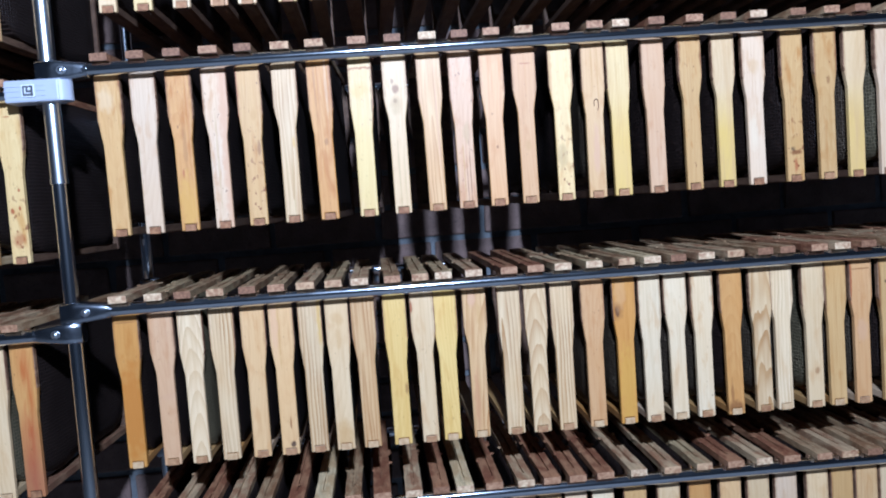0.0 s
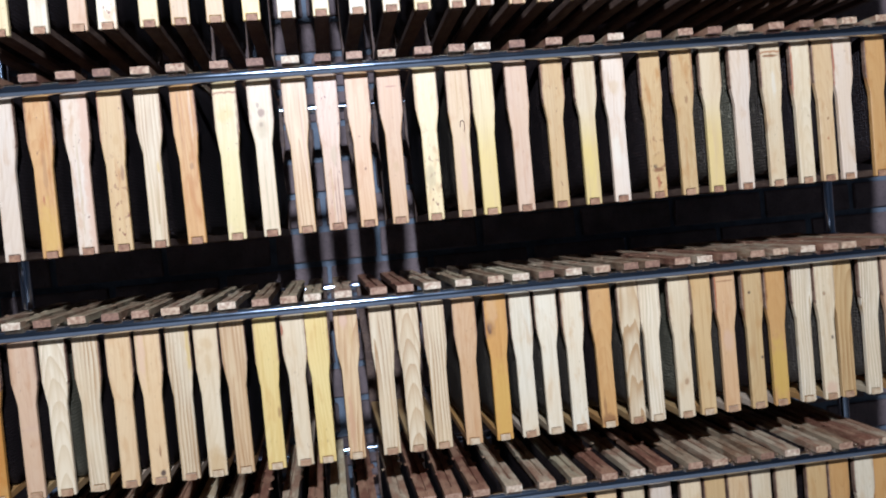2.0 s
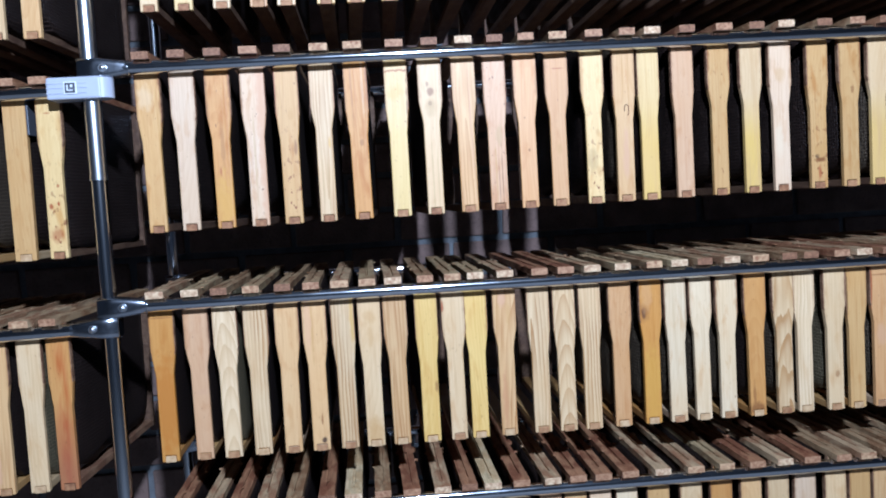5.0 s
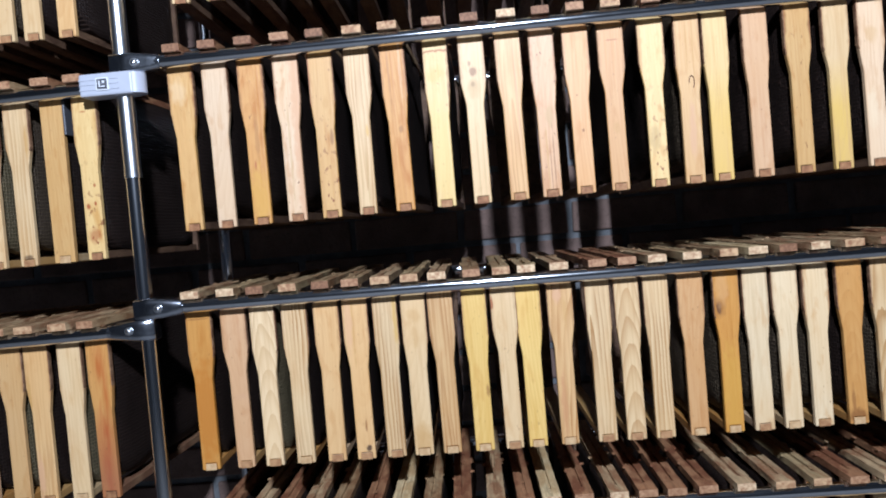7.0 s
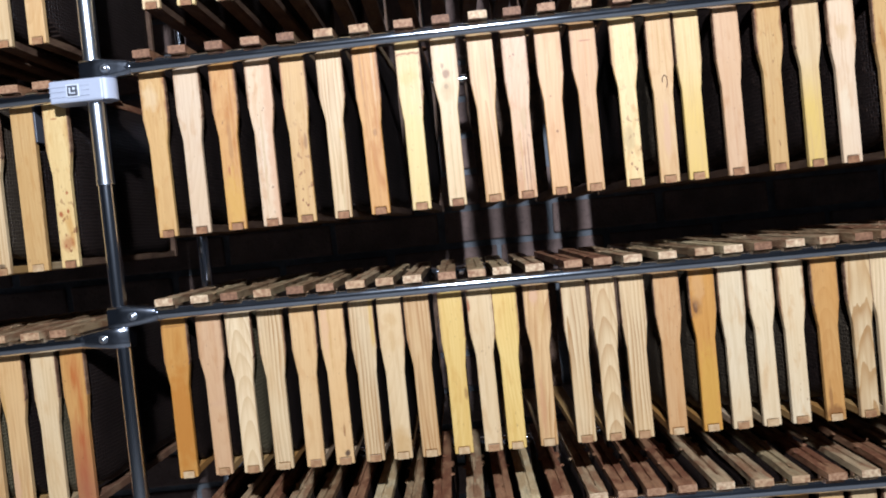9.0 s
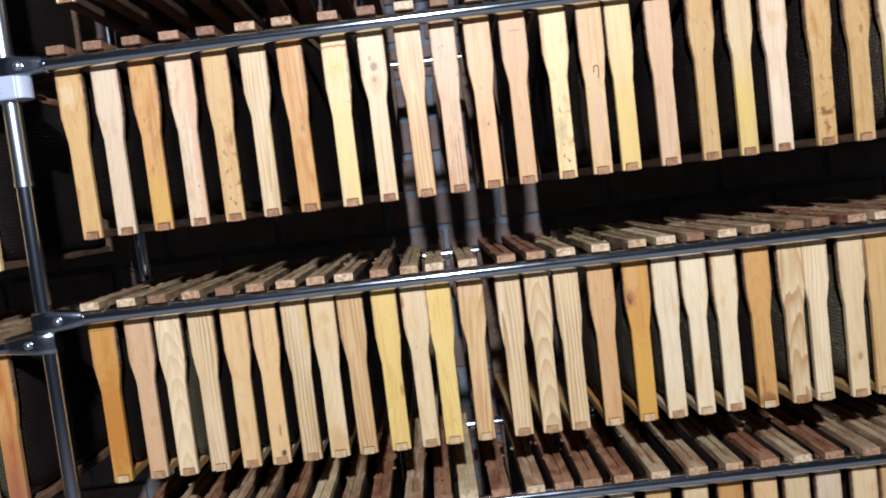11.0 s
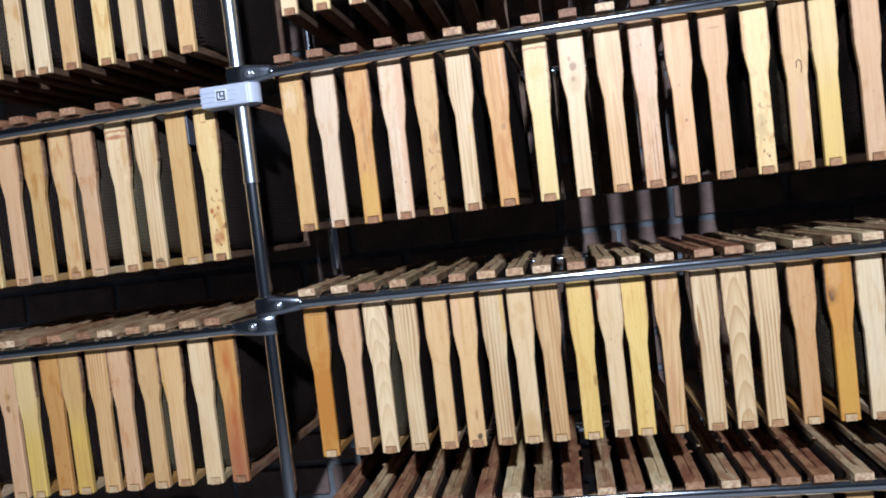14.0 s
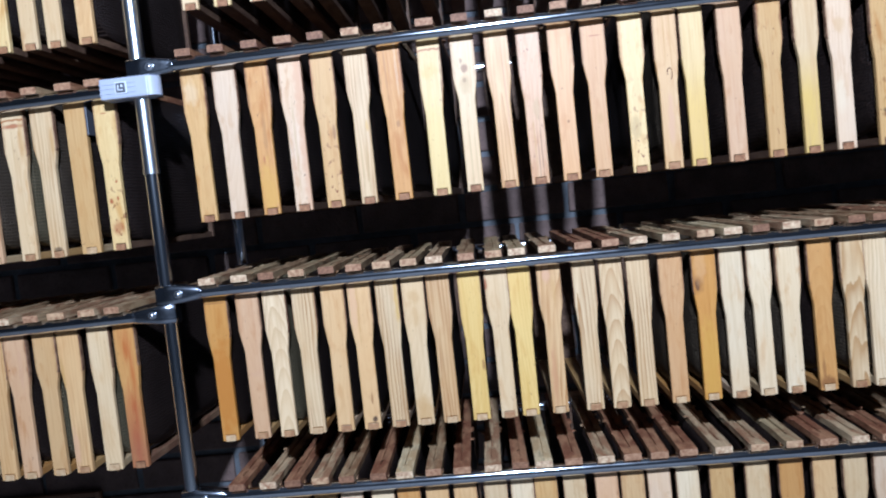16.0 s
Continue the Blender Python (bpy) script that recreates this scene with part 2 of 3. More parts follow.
# stains, drips and dark heartwood that single bars carry
MARKS = {
    ("upper", 0): [(0.013, 0.13, 0.0022, 0.10, TAN, 0.6), (-0.004, 0.20, 0.012, 0.02, PALE, 0.3)],
    ("upper", 2): [(0.002, 0.125, 0.0035, 0.035, BROWN, 0.35), (-0.003, 0.085, 0.002, 0.008, RED, 0.8), (0.0, 0.04, 0.014, 0.05, GOLD, 0.5)],
    ("upper", 3): [(0.0135, 0.12, 0.0100, 0.30, PINK, 0.85), (-0.002, 0.10, 0.0018, 0.09, OLIVE, 0.35)],
    ("upper", 4): [(-0.0185, 0.20, 0.0030, 0.07, RED, 0.9), (0.009, 0.115, 0.003, 0.012, BROWN, 0.6), (0.004, 0.165, 0.004, 0.012, TAN, 0.6)],
    ("upper", 5): [(0.003, 0.06, 0.0016, 0.06, OLIVE, 0.5), (-0.005, 0.07, 0.0013, 0.06, OLIVE, 0.4), (0.008, 0.12, 0.0024, 0.010, GOLD, 0.6)],
    ("upper", 6): [(0.010, 0.20, 0.0022, 0.05, PALE, 0.25), (-0.007, 0.20, 0.002, 0.06, BROWN, 0.3), (0.004, 0.117, 0.0035, 0.006, BROWN, 0.5)],
    ("upper", 7): [(0.0, 0.07, 0.02, 0.09, (0.64, 0.47, 0.17), 0.5), (0.0155, 0.10, 0.0022, 0.12, BROWN, 0.8), (-0.002, 0.19, 0.013, 0.014, GOLD, 0.35)],
    ("upper", 8): [(0.001, 0.188, 0.0055, 0.0085, BROWN, 0.75), (-0.004, 0.200, 0.003, 0.005, BROWN, 0.6), (0.0, 0.162, 0.010, 0.014, OLIVE, 0.45), (-0.002, 0.06, 0.0016, 0.06, OLIVE, 0.5), (0.006, 0.05, 0.0014, 0.05, OLIVE, 0.4)],
    ("upper", 9): [(0.008, 0.14, 0.0012, 0.09, PINK, 0.6)],
    ("upper", 10): [(0.004, 0.115, 0.006, 0.018, OLIVE, 0.45), (0.006, 0.05, 0.0014, 0.06, BROWN, 0.55), (-0.003, 0.06, 0.0012, 0.05, TAN, 0.7), (0.001, 0.035, 0.0011, 0.045, BROWN, 0.5)],
    ("upper", 11): [(0.002, 0.090, 0.0022, 0.0030, BROWN, 0.8), (-0.003, 0.14, 0.002, 0.002, BROWN, 0.5)],
    ("upper", 12): [(0.0, 0.088, 0.006, 0.009, TAN, 0.45), (0.002, 0.213, 0.009, 0.0014, RED, 0.6)],
    ("upper", 13): [(-0.004, 0.068, 0.010, 0.020, OLIVE, 0.65), (0.006, 0.05, 0.006, 0.010, TAN, 0.5), (-0.016, 0.20, 0.0035, 0.05, TAN, 0.8), (0.006, 0.11, 0.003, 0.006, TAN, 0.6)],
    ("upper", 14): [(0.001, 0.075, 0.006, 0.040, PINK, 0.8), (-0.002, 0.20, 0.0016, 0.05, TAN, 0.6), (0.007, 0.19, 0.0014, 0.05, TAN, 0.5)],
    ("upper", 19): [(0.0, 0.185, 0.009, 0.014, TAN, 0.35), (-0.004, 0.08, 0.008, 0.03, PALE, 0.5)],
    ("upper", 20): [(0.001, 0.046, 0.011, 0.0045, BROWN, 0.95), (-0.004, 0.052, 0.004, 0.004, INK, 0.8), (0.0, 0.062, 0.012, 0.012, TAN, 0.6), (0.0, 0.025, 0.003, 0.014, RED, 0.7), (0.003, 0.006, 0.008, 0.002, BROWN, 0.8)],
    ("upper", 21): [(0.004, 0.155, 0.0026, 0.006, BROWN, 0.6), (0.004, 0.08, 0.004, 0.06, TAN, 0.6)],
    ("upper", 24): [(0.001, 0.216, 0.016, 0.0025, BROWN, 0.9), (0.003, 0.17, 0.004, 0.025, PALE, 0.5), (-0.014, 0.10, 0.003, 0.012, BROWN, 0.5)],
    ("upper", 25): [(-0.016, 0.19, 0.0028, 0.05, RED, 0.75)],
    ("upper", 26): [(0.002, 0.105, 0.0022, 0.003, BROWN, 0.9), (0.0, 0.072, 0.002, 0.003, RED, 0.8)],
    ("upper", 27): [(-0.017, 0.20, 0.0036, 0.045, RED, 0.8)],
    ("middle", 0): [(0.0, 0.222, 0.022, 0.0016, BROWN, 0.5), (0.0, 0.085, 0.02, 0.085, (0.43, 0.175, 0.04), 0.8)],
    ("middle", 1): [(0.004, 0.105, 0.014, 0.005, PINK, 0.6)],
    ("middle", 5): [(0.0045, 0.016, 0.0042, 0.0060, INK, 0.9), (0.003, 0.050, 0.0016, 0.010, BROWN, 0.7), (-0.004, 0.19, 0.0022, 0.06, TAN, 0.7), (-0.010, 0.20, 0.006, 0.05, PINK, 0.6)],
    ("middle", 6): [(0.014, 0.20, 0.004, 0.05, GOLD, 0.6)],
    ("middle", 7): [(0.0, 0.203, 0.010, 0.012, TAN, 0.4), (0.0, 0.172, 0.006, 0.016, TAN, 0.35), (0.0, 0.020, 0.014, 0.030, TAN, 0.6)],
    ("middle", 9): [(0.0105, 0.088, 0.003, 0.010, BROWN, 0.6)],
    ("middle", 10): [(-0.0165, 0.212, 0.0026, 0.010, RED, 0.8)],
    ("middle", 12): [(-0.004, 0.215, 0.006, 0.016, PINK, 0.9), (0.006, 0.190, 0.004, 0.022, TAN, 0.5), (-0.004, 0.062, 0.005, 0.055, (0.47, 0.25, 0.12), 0.8)],
    ("middle", 17): [(-0.0120, 0.178, 0.0042, 0.0075, INK, 0.85), (-0.010, 0.182, 0.009, 0.016, BROWN, 0.45), (-0.006, 0.21, 0.010, 0.030, (0.52, 0.30, 0.13), 0.6), (0.0, 0.06, 0.016, 0.08, GOLD, 0.45)],
    ("middle", 21): [(0.0, 0.012, 0.016, 0.012, BROWN, 0.8), (-0.006, 0.035, 0.003, 0.02, BROWN, 0.6)],
    ("middle", 24): [(0.002, 0.060, 0.004, 0.006, BROWN, 0.5)],
    ("middle", 25): [(-0.017, 0.18, 0.0028, 0.06, INK, 0.7)],
    ("middle", 26): [(0.0, 0.218, 0.020, 0.0016, BROWN, 0.6), (-0.0175, 0.20, 0.003, 0.05, RED, 0.8), (0.0, 0.12, 0.010, 0.02, PINK, 0.6)],
    ("middle", 27): [(-0.017, 0.19, 0.003, 0.06, BROWN, 0.8), (-0.006, 0.195, 0.003, 0.003, INK, 0.8), (0.009, 0.085, 0.0024, 0.003, INK, 0.9), (0.004, 0.08, 0.002, 0.08, TAN, 0.6)],
    ("middle", 28): [(0.0, 0.06, 0.02, 0.06, GOLD, 0.7), (-0.017, 0.20, 0.003, 0.04, BROWN, 0.8)],
    ("middle", 30): [(0.007, 0.105, 0.0022, 0.004, INK, 0.9), (-0.002, 0.18, 0.003, 0.004, BROWN, 0.6), (0.0, 0.02, 0.012, 0.012, PINK, 0.8)],
    ("left_upper", 0): [(0.0, 0.035, 0.011, 0.012, RED, 0.6), (-0.006, 0.078, 0.003, 0.005, RED, 0.9), (0.005, 0.082, 0.0022, 0.004, RED, 0.9), (0.006, 0.108, 0.0024, 0.003, RED, 0.8), (-0.002, 0.215, 0.006, 0.0016, RED, 0.6)],
    ("left_upper", 2): [(0.013, 0.18, 0.003, 0.03, TAN, 0.7), (0.0, 0.013, 0.007, 0.004, INK, 0.7)],
    ("left_upper", 3): [(0.0, 0.213, 0.016, 0.004, RED, 0.75), (0.011, 0.195, 0.004, 0.03, TAN, 0.5)],
    ("left_upper", 5): [(0.010, 0.15, 0.007, 0.03, PINK, 0.7), (-0.004, 0.125, 0.008, 0.008, TAN, 0.6), (0.0, 0.014, 0.007, 0.007, BROWN, 0.7)],
    ("left_middle", 2): [(-0.014, 0.16, 0.004, 0.03, TAN, 0.8), (-0.008, 0.04, 0.006, 0.035, PINK, 0.8)],
    ("left_middle", 4): [(0.006, 0.18, 0.004, 0.04, PINK, 0.8)],
    ("left_middle", 9): [(-0.002, 0.150, 0.0045, 0.007, BROWN, 0.85), (-0.002, 0.172, 0.003, 0.018, TAN, 0.8)],
}
BAR_WOODS = {}


def bar_wood(kind, style, mark=None):
    """The timber of one side bar, made when first asked for; a marked bar has its own."""
    mark = mark if mark in MARKS else None
    key = (kind, style, mark)
    if key not in BAR_WOODS:
        name = " ".join((STYLE_LABEL[style], "pine", WOOD_LABEL[kind])).strip().replace(" ", "_")
        BAR_WOODS[key] = wood(name, *WOODS[kind], marks=MARKS.get(mark, ()), **STYLES[style])
    return BAR_WOODS[key]


def propolis_wood(name, wood_col, wax):
    """Old top bar: weathered timber smeared with reddish brown propolis and wax."""
    m, nt, b = make(name, 0.62)
    b.inputs["Specular IOR Level"].default_value = 0.25
    rnd = times(nt, nt.nodes.new("ShaderNodeObjectInfo").outputs["Random"], 60.0)
    g = noise4(nt, (1, 0.06, 1), 300.0, 3.0, rnd)
    smear = ramp(nt, noise4(nt, (1, 0.35, 1), 60.0, 4.0, rnd, 0.5), 0.42, 0.58)
    crumbs = ramp(nt, noise4(nt, (1, 0.7, 1), 260.0, 3.0, rnd), 0.55, 0.68)
    c = mix(nt, ramp(nt, g, 0.35, 0.7), wood_col, tuple(v * 0.6 for v in wood_col))
    c = mix(nt, times(nt, smear, 0.85), c, wax)
    c = mix(nt, times(nt, crumbs, 0.5), c, tuple(v * 1.1 for v in wood_col))
    nt.links.new(c, b.inputs["Base Color"])
    bump(nt, b, mixval(nt, crumbs, smear), 0.55, 0.0012)
    return m


def mixval(nt, a, b2):
    n = nt.nodes.new("ShaderNodeMath")
    n.operation = "ADD"
    nt.links.new(a, n.inputs[0])
    nt.links.new(b2, n.inputs[1])
    return n.outputs[0]


TOPS = [
    propolis_wood("propolis_bar_red", (0.34, 0.17, 0.080), (0.15, 0.052, 0.024)),
    propolis_wood("propolis_bar_brown", (0.38, 0.25, 0.125), (0.18, 0.085, 0.035)),
    propolis_wood("propolis_bar_pale", (0.48, 0.33, 0.175), (0.24, 0.11, 0.05)),
    propolis_wood("waxed_bar_cream", (0.66, 0.50, 0.27), (0.42, 0.27, 0.12)),
    propolis_wood("waxed_bar_tawny", (0.43, 0.31, 0.155), (0.24, 0.13, 0.06)),
]


def end_grain(name, base, wax, size=230.0):
    m, nt, b = make(name, 0.6)
    b.inputs["Specular IOR Level"].default_value = 0.25
    rnd = times(nt, nt.nodes.new("ShaderNodeObjectInfo").outputs["Random"], 60.0)
    c = mix(nt, ramp(nt, noise4(nt, (1, 1, 1), size, 4.0, rnd), 0.36, 0.72), base, wax)
    nt.links.new(c, b.inputs["Base Color"])
    bump(nt, b, noise4(nt, (1, 1, 1), 400.0, 3.0, rnd), 0.6, 0.001)
    return m


LUGS = [end_grain("lug_end_red", (0.41, 0.235, 0.125), (0.17, 0.072, 0.032), 240.0),
        end_grain("lug_end_cream", (0.66, 0.49, 0.29), (0.27, 0.12, 0.055), 200.0),
        end_grain("lug_end_dark", (0.27, 0.14, 0.072), (0.12, 0.052, 0.026), 260.0),
        end_grain("lug_end_tan", (0.52, 0.34, 0.18), (0.20, 0.08, 0.035), 180.0)]
OLD_ENDS = [end_grain("bottom_bar_end_dark", (0.34, 0.17, 0.075), (0.16, 0.065, 0.028), 160.0),
            end_grain("bottom_bar_end_russet", (0.40, 0.22, 0.10), (0.25, 0.11, 0.045), 160.0)]
ENDS = [end_grain("bottom_bar_end_brown", (0.42, 0.24, 0.11), (0.24, 0.11, 0.045), 130.0),
        end_grain("bottom_bar_end_tan", (0.56, 0.385, 0.20), (0.38, 0.22, 0.095), 130.0)]


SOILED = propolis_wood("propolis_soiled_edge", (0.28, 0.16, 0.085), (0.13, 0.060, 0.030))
# Propolis-stained wood, its colour deepened for the shade between the combs.
INNER = propolis_wood("shade_dark_propolis_wood", (0.13, 0.075, 0.042), (0.065, 0.034, 0.02))


def wax_comb(name, base, rim):
    m, nt, b = make(name, 0.55)
    rnd = times(nt, nt.nodes.new("ShaderNodeObjectInfo").outputs["Random"], 60.0)
    v = nt.nodes.new("ShaderNodeTexVoronoi")
    v.feature = "DISTANCE_TO_EDGE"
    v.inputs["Scale"].default_value, v.inputs["Randomness"].default_value = 185.0, 0.35
    nt.links.new(coords(nt, (0.05, 1, 1)), v.inputs["Vector"])
    wall = ramp(nt, v.outputs["Distance"], 0.16, 0.04)
    big = ramp(nt, noise4(nt, (1, 1, 1), 20.0, 3.0, rnd), 0.35, 0.7)
    c = mix(nt, wall, tuple(x * 0.35 for x in base), rim)
    c = mix(nt, times(nt, big, 0.5), c, tuple(x * 0.5 for x in base))
    nt.links.new(c, b.inputs["Base Color"])
    b.inputs["Specular IOR Level"].default_value = 0.2
    bump(nt, b, wall, 0.6, 0.003)
    return m


COMBS = {"d": wax_comb("dark_brood_comb", (0.018, 0.010, 0.0075), (0.036, 0.021, 0.015)),
         "b": wax_comb("brown_comb", (0.07, 0.046, 0.029), (0.12, 0.09, 0.055)),
         "g": wax_comb("olive_wax_comb", (0.15, 0.118, 0.060), (0.205, 0.165, 0.095))}

CHROME, nt, b = make("chromed_steel", 0.10, 1.0)
b.inputs["Base Color"].default_value = (0.68, 0.70, 0.74, 1)
sm = noise4(nt, (1, 1, 1), 30.0, 4.0)
nt.links.new(times(nt, times(nt, sm, 0.10), 0.06, "ADD"), b.inputs["Roughness"])
SATIN, nt, b = make("satin_chrome", 0.28, 1.0)
b.inputs["Base Color"].default_value = (0.74, 0.76, 0.80, 1)
POLISHED, nt, b = make("polished_chrome", 0.15, 1.0)
b.inputs["Base Color"].default_value = (0.70, 0.72, 0.76, 1)
ZINC, nt, b = make("zinc_plated_steel", 0.3, 1.0)
b.inputs["Base Color"].default_value = (0.46, 0.48, 0.53, 1)
nt.links.new(times(nt, times(nt, noise4(nt, (1, 1, 1), 120.0, 3.0), 0.14), 0.14, "ADD"), b.inputs["Roughness"])
GREY_PLASTIC, nt, b = make("grey_plastic", 0.42)
nt.links.new(mix(nt, noise4(nt, (1, 1, 1), 60.0, 3.0), (0.36, 0.37, 0.43), (0.44, 0.45, 0.51)), b.inputs["Base Color"])
EMBLEM, nt, b = make("dark_grey_emblem", 0.4)
b.inputs["Base Color"].default_value = (0.07, 0.07, 0.08, 1)
EMBLEM_FRAME, nt, b = make("pale_emblem_rim", 0.4)
b.inputs["Base Color"].default_value = (0.62, 0.63, 0.67, 1)


def stony(name, base, dark, size, rough=0.9, strength=0.6):
    m, nt, b = make(name, rough)
    rnd = times(nt, nt.nodes.new("ShaderNodeObjectInfo").outputs["Random"], 60.0)
    a = ramp(nt, noise4(nt, (1, 1, 1), size, 5.0, rnd), 0.35, 0.65)
    f = noise4(nt, (1, 1, 1), size * 9, 3.0, rnd)
    c = mix(nt, a, base, dark)
    c = mix(nt, times(nt, ramp(nt, f, 0.55, 0.7), 0.5), c, tuple(v * 0.5 for v in dark))
    nt.links.new(c, b.inputs["Base Color"])
    bump(nt, b, f, strength, 0.002)
    return m


BRICK = stony("red_brown_brick", (0.19, 0.125, 0.10), (0.12, 0.08, 0.065), 18.0)
MORTAR = stony("grey_mortar", (0.165, 0.17, 0.18), (0.11, 0.115, 0.12), 25.0)
# Unseen walls and ceiling: very dark, so the chrome reflects little.
PLASTER = stony("dark_grey_unseen_wall", (0.055, 0.06, 0.072), (0.04, 0.044, 0.054), 4.0)
CEILING_DARK = stony("near_black_unseen_ceiling", (0.045, 0.046, 0.05), (0.033, 0.034, 0.037), 6.0)
CONCRETE = stony("concrete_floor", (0.22, 0.215, 0.21), (0.17, 0.168, 0.165), 5.0)


# ---- mesh helpers ----
def mesh_of(name, bm, mats):
    me = bpy.data.meshes.new(name)
    bmesh.ops.recalc_face_normals(bm, faces=bm.faces)
    bm.to_mesh(me)
    bm.free()
    for m in mats:
        me.materials.append(m)
    return me


def part(name, bm, material, parent, label=""):
    me = bm if isinstance(bm, bpy.types.Mesh) else mesh_of(name, bm, material if isinstance(material, list) else [material])
    ob = new(name, me)
    ob.parent = parent
    return tagged(ob, label)


def add_box(bm, x0, x1, y0, y1, z0, z1, bevel=0.0, mat=0):
    r = bmesh.ops.create_cube(bm, size=1, matrix=Matrix.Translation(((x0 + x1) / 2, (y0 + y1) / 2, (z0 + z1) / 2)) @ Matrix.Diagonal((x1 - x0, y1 - y0, z1 - z0, 1)))
    faces = {f for v in r["verts"] for f in v.link_faces}
    for f in faces:
        f.material_index = mat
    if bevel:
        edges = list({e for v in r["verts"] for e in v.link_edges})
        bmesh.ops.bevel(bm, geom=edges, offset=bevel, segments=2, profile=0.5, affect="EDGES")
    return bm


def box(x0, x1, y0, y1, z0, z1, bevel=0.0):
    return add_box(bmesh.new(), x0, x1, y0, y1, z0, z1, bevel)


def prism(points, axis, a, b2, bevel=0.0):
    """A polygon of (u, v) pushed from a to b2 along axis: "y" takes (x, z), "x" takes (y, z), "z" takes (x, y)."""
    bm = bmesh.new()
    place = {"y": lambda u, v, w: (u, w, v), "x": lambda u, v, w: (w, u, v), "z": lambda u, v, w: (u, v, w)}[axis]
    low = [bm.verts.new(place(u, v, a)) for u, v in points]
    high = [bm.verts.new(place(u, v, b2)) for u, v in points]
    bm.faces.new(low)
    bm.faces.new(high)
    n = len(points)
    for i in range(n):
        bm.faces.new((low[i], low[(i + 1) % n], high[(i + 1) % n], high[i]))
    if bevel:
        bmesh.ops.recalc_face_normals(bm, faces=bm.faces)
        bmesh.ops.bevel(bm, geom=list(bm.edges), offset=bevel, segments=1, affect="EDGES")
    return bm


def add_tube(bm, p, q, r, seg=20):
    p, q = Vector(p), Vector(q)
    m = Matrix.Translation((p + q) / 2) @ (q - p).to_track_quat("Z", "Y").to_matrix().to_4x4()
    res = bmesh.ops.create_cone(bm, cap_ends=True, segments=seg, radius1=r, radius2=r, depth=(q - p).length, matrix=m)
    for f in {f for v in res["verts"] for f in v.link_faces}:
        f.smooth = len(f.verts) == 4
        if not f.smooth:
            for e in f.edges:
                e.smooth = False
    return bm


def tube(p, q, r, seg=20):
    return add_tube(bmesh.new(), p, q, r, seg)


# ---- room ----
WALL_Y = 0.60
wall_back = new("wall_back", mesh_of("wall_back", box(-4.5, 4.9, WALL_Y + 0.008, WALL_Y + 0.25, 0, 4.8), [MORTAR]))
tagged(wall_back, "dark red-brown brick wall with wide grey mortar joints", "wall", kind="structure")
# Added out of view to close the room; tones shape bounce and reflections.
for name, dims, mat, label, cat in (
        ("wall_left", (-4.7, -4.5, -5.5, 0.85, 0, 4.8), PLASTER, "plain unseen dark grey side wall, toned for chrome reflections", "wall"),
        ("wall_right", (4.9, 5.1, -5.5, 0.85, 0, 4.8), PLASTER, "plain unseen dark grey side wall, toned for chrome reflections", "wall"),
        ("wall_front", (-4.7, 5.1, -5.7, -5.5, 0, 4.8), PLASTER, "plain unseen dark grey wall behind the viewer, for chrome reflections", "wall"),
        ("floor", (-4.7, 5.1, -5.7, 0.85, -0.1, 0), CONCRETE, "worn grey concrete floor", "floor"),
        ("ceiling", (-4.7, 5.1, -5.7, 0.85, 4.8, 4.9), CEILING_DARK, "plain unseen ceiling, near black to dim chrome reflections", "ceiling")):
    tagged(new(name, mesh_of(name, box(*dims), [mat])), label, cat, kind="structure")

# ---- rack of chromed tube ----
POST_X, TUBE_Y, BACK_Y, R_TUBE, R_POST = -0.017, -0.0125, 0.3725, 0.0100, 0.0118
RIGHT_X, LEFT_X = 1.652, -1.66
HANG = 0.2435           # tube axis above the bottom of a hanging frame
ROWS_R = {"top": (1.784, 0.008), "upper": (1.4578, 0.0070), "middle": (1.1085, -0.0055), "lower": (0.783, -0.0100)}
ROWS_L = {"top": (1.751, -0.010), "upper": (1.4300, 0.013), "middle": (1.0800, 0.008)}


def level(row, x):
    return row[0] + row[1] * x


rack = tagged(new("storage_rack"), "chromed tubular steel storage rack with bolted corner brackets", "rack")
rack.location = (0, 0, 0)
part("post", tube((POST_X, TUBE_Y, 0.0), (POST_X, TUBE_Y, 1.548), R_POST - 0.0006, 24), POLISHED, rack)
part("post", tube((POST_X, TUBE_Y, 1.548), (POST_X, TUBE_Y, 2.45), R_POST + 0.0002, 24), SATIN, rack, "brighter upper post tube")
part("joint_ring", tube((POST_X, TUBE_Y, 1.541), (POST_X, TUBE_Y, 1.549), R_POST + 0.0008, 24), SATIN, rack)
for x in (POST_X, RIGHT_X, LEFT_X):
    for y in (TUBE_Y, BACK_Y + 0.02):
        if (x, y) == (POST_X, TUBE_Y):
            continue
        part("post", tube((x, y, 0.0), (x, y, 2.45), R_POST, 24), CHROME, rack)


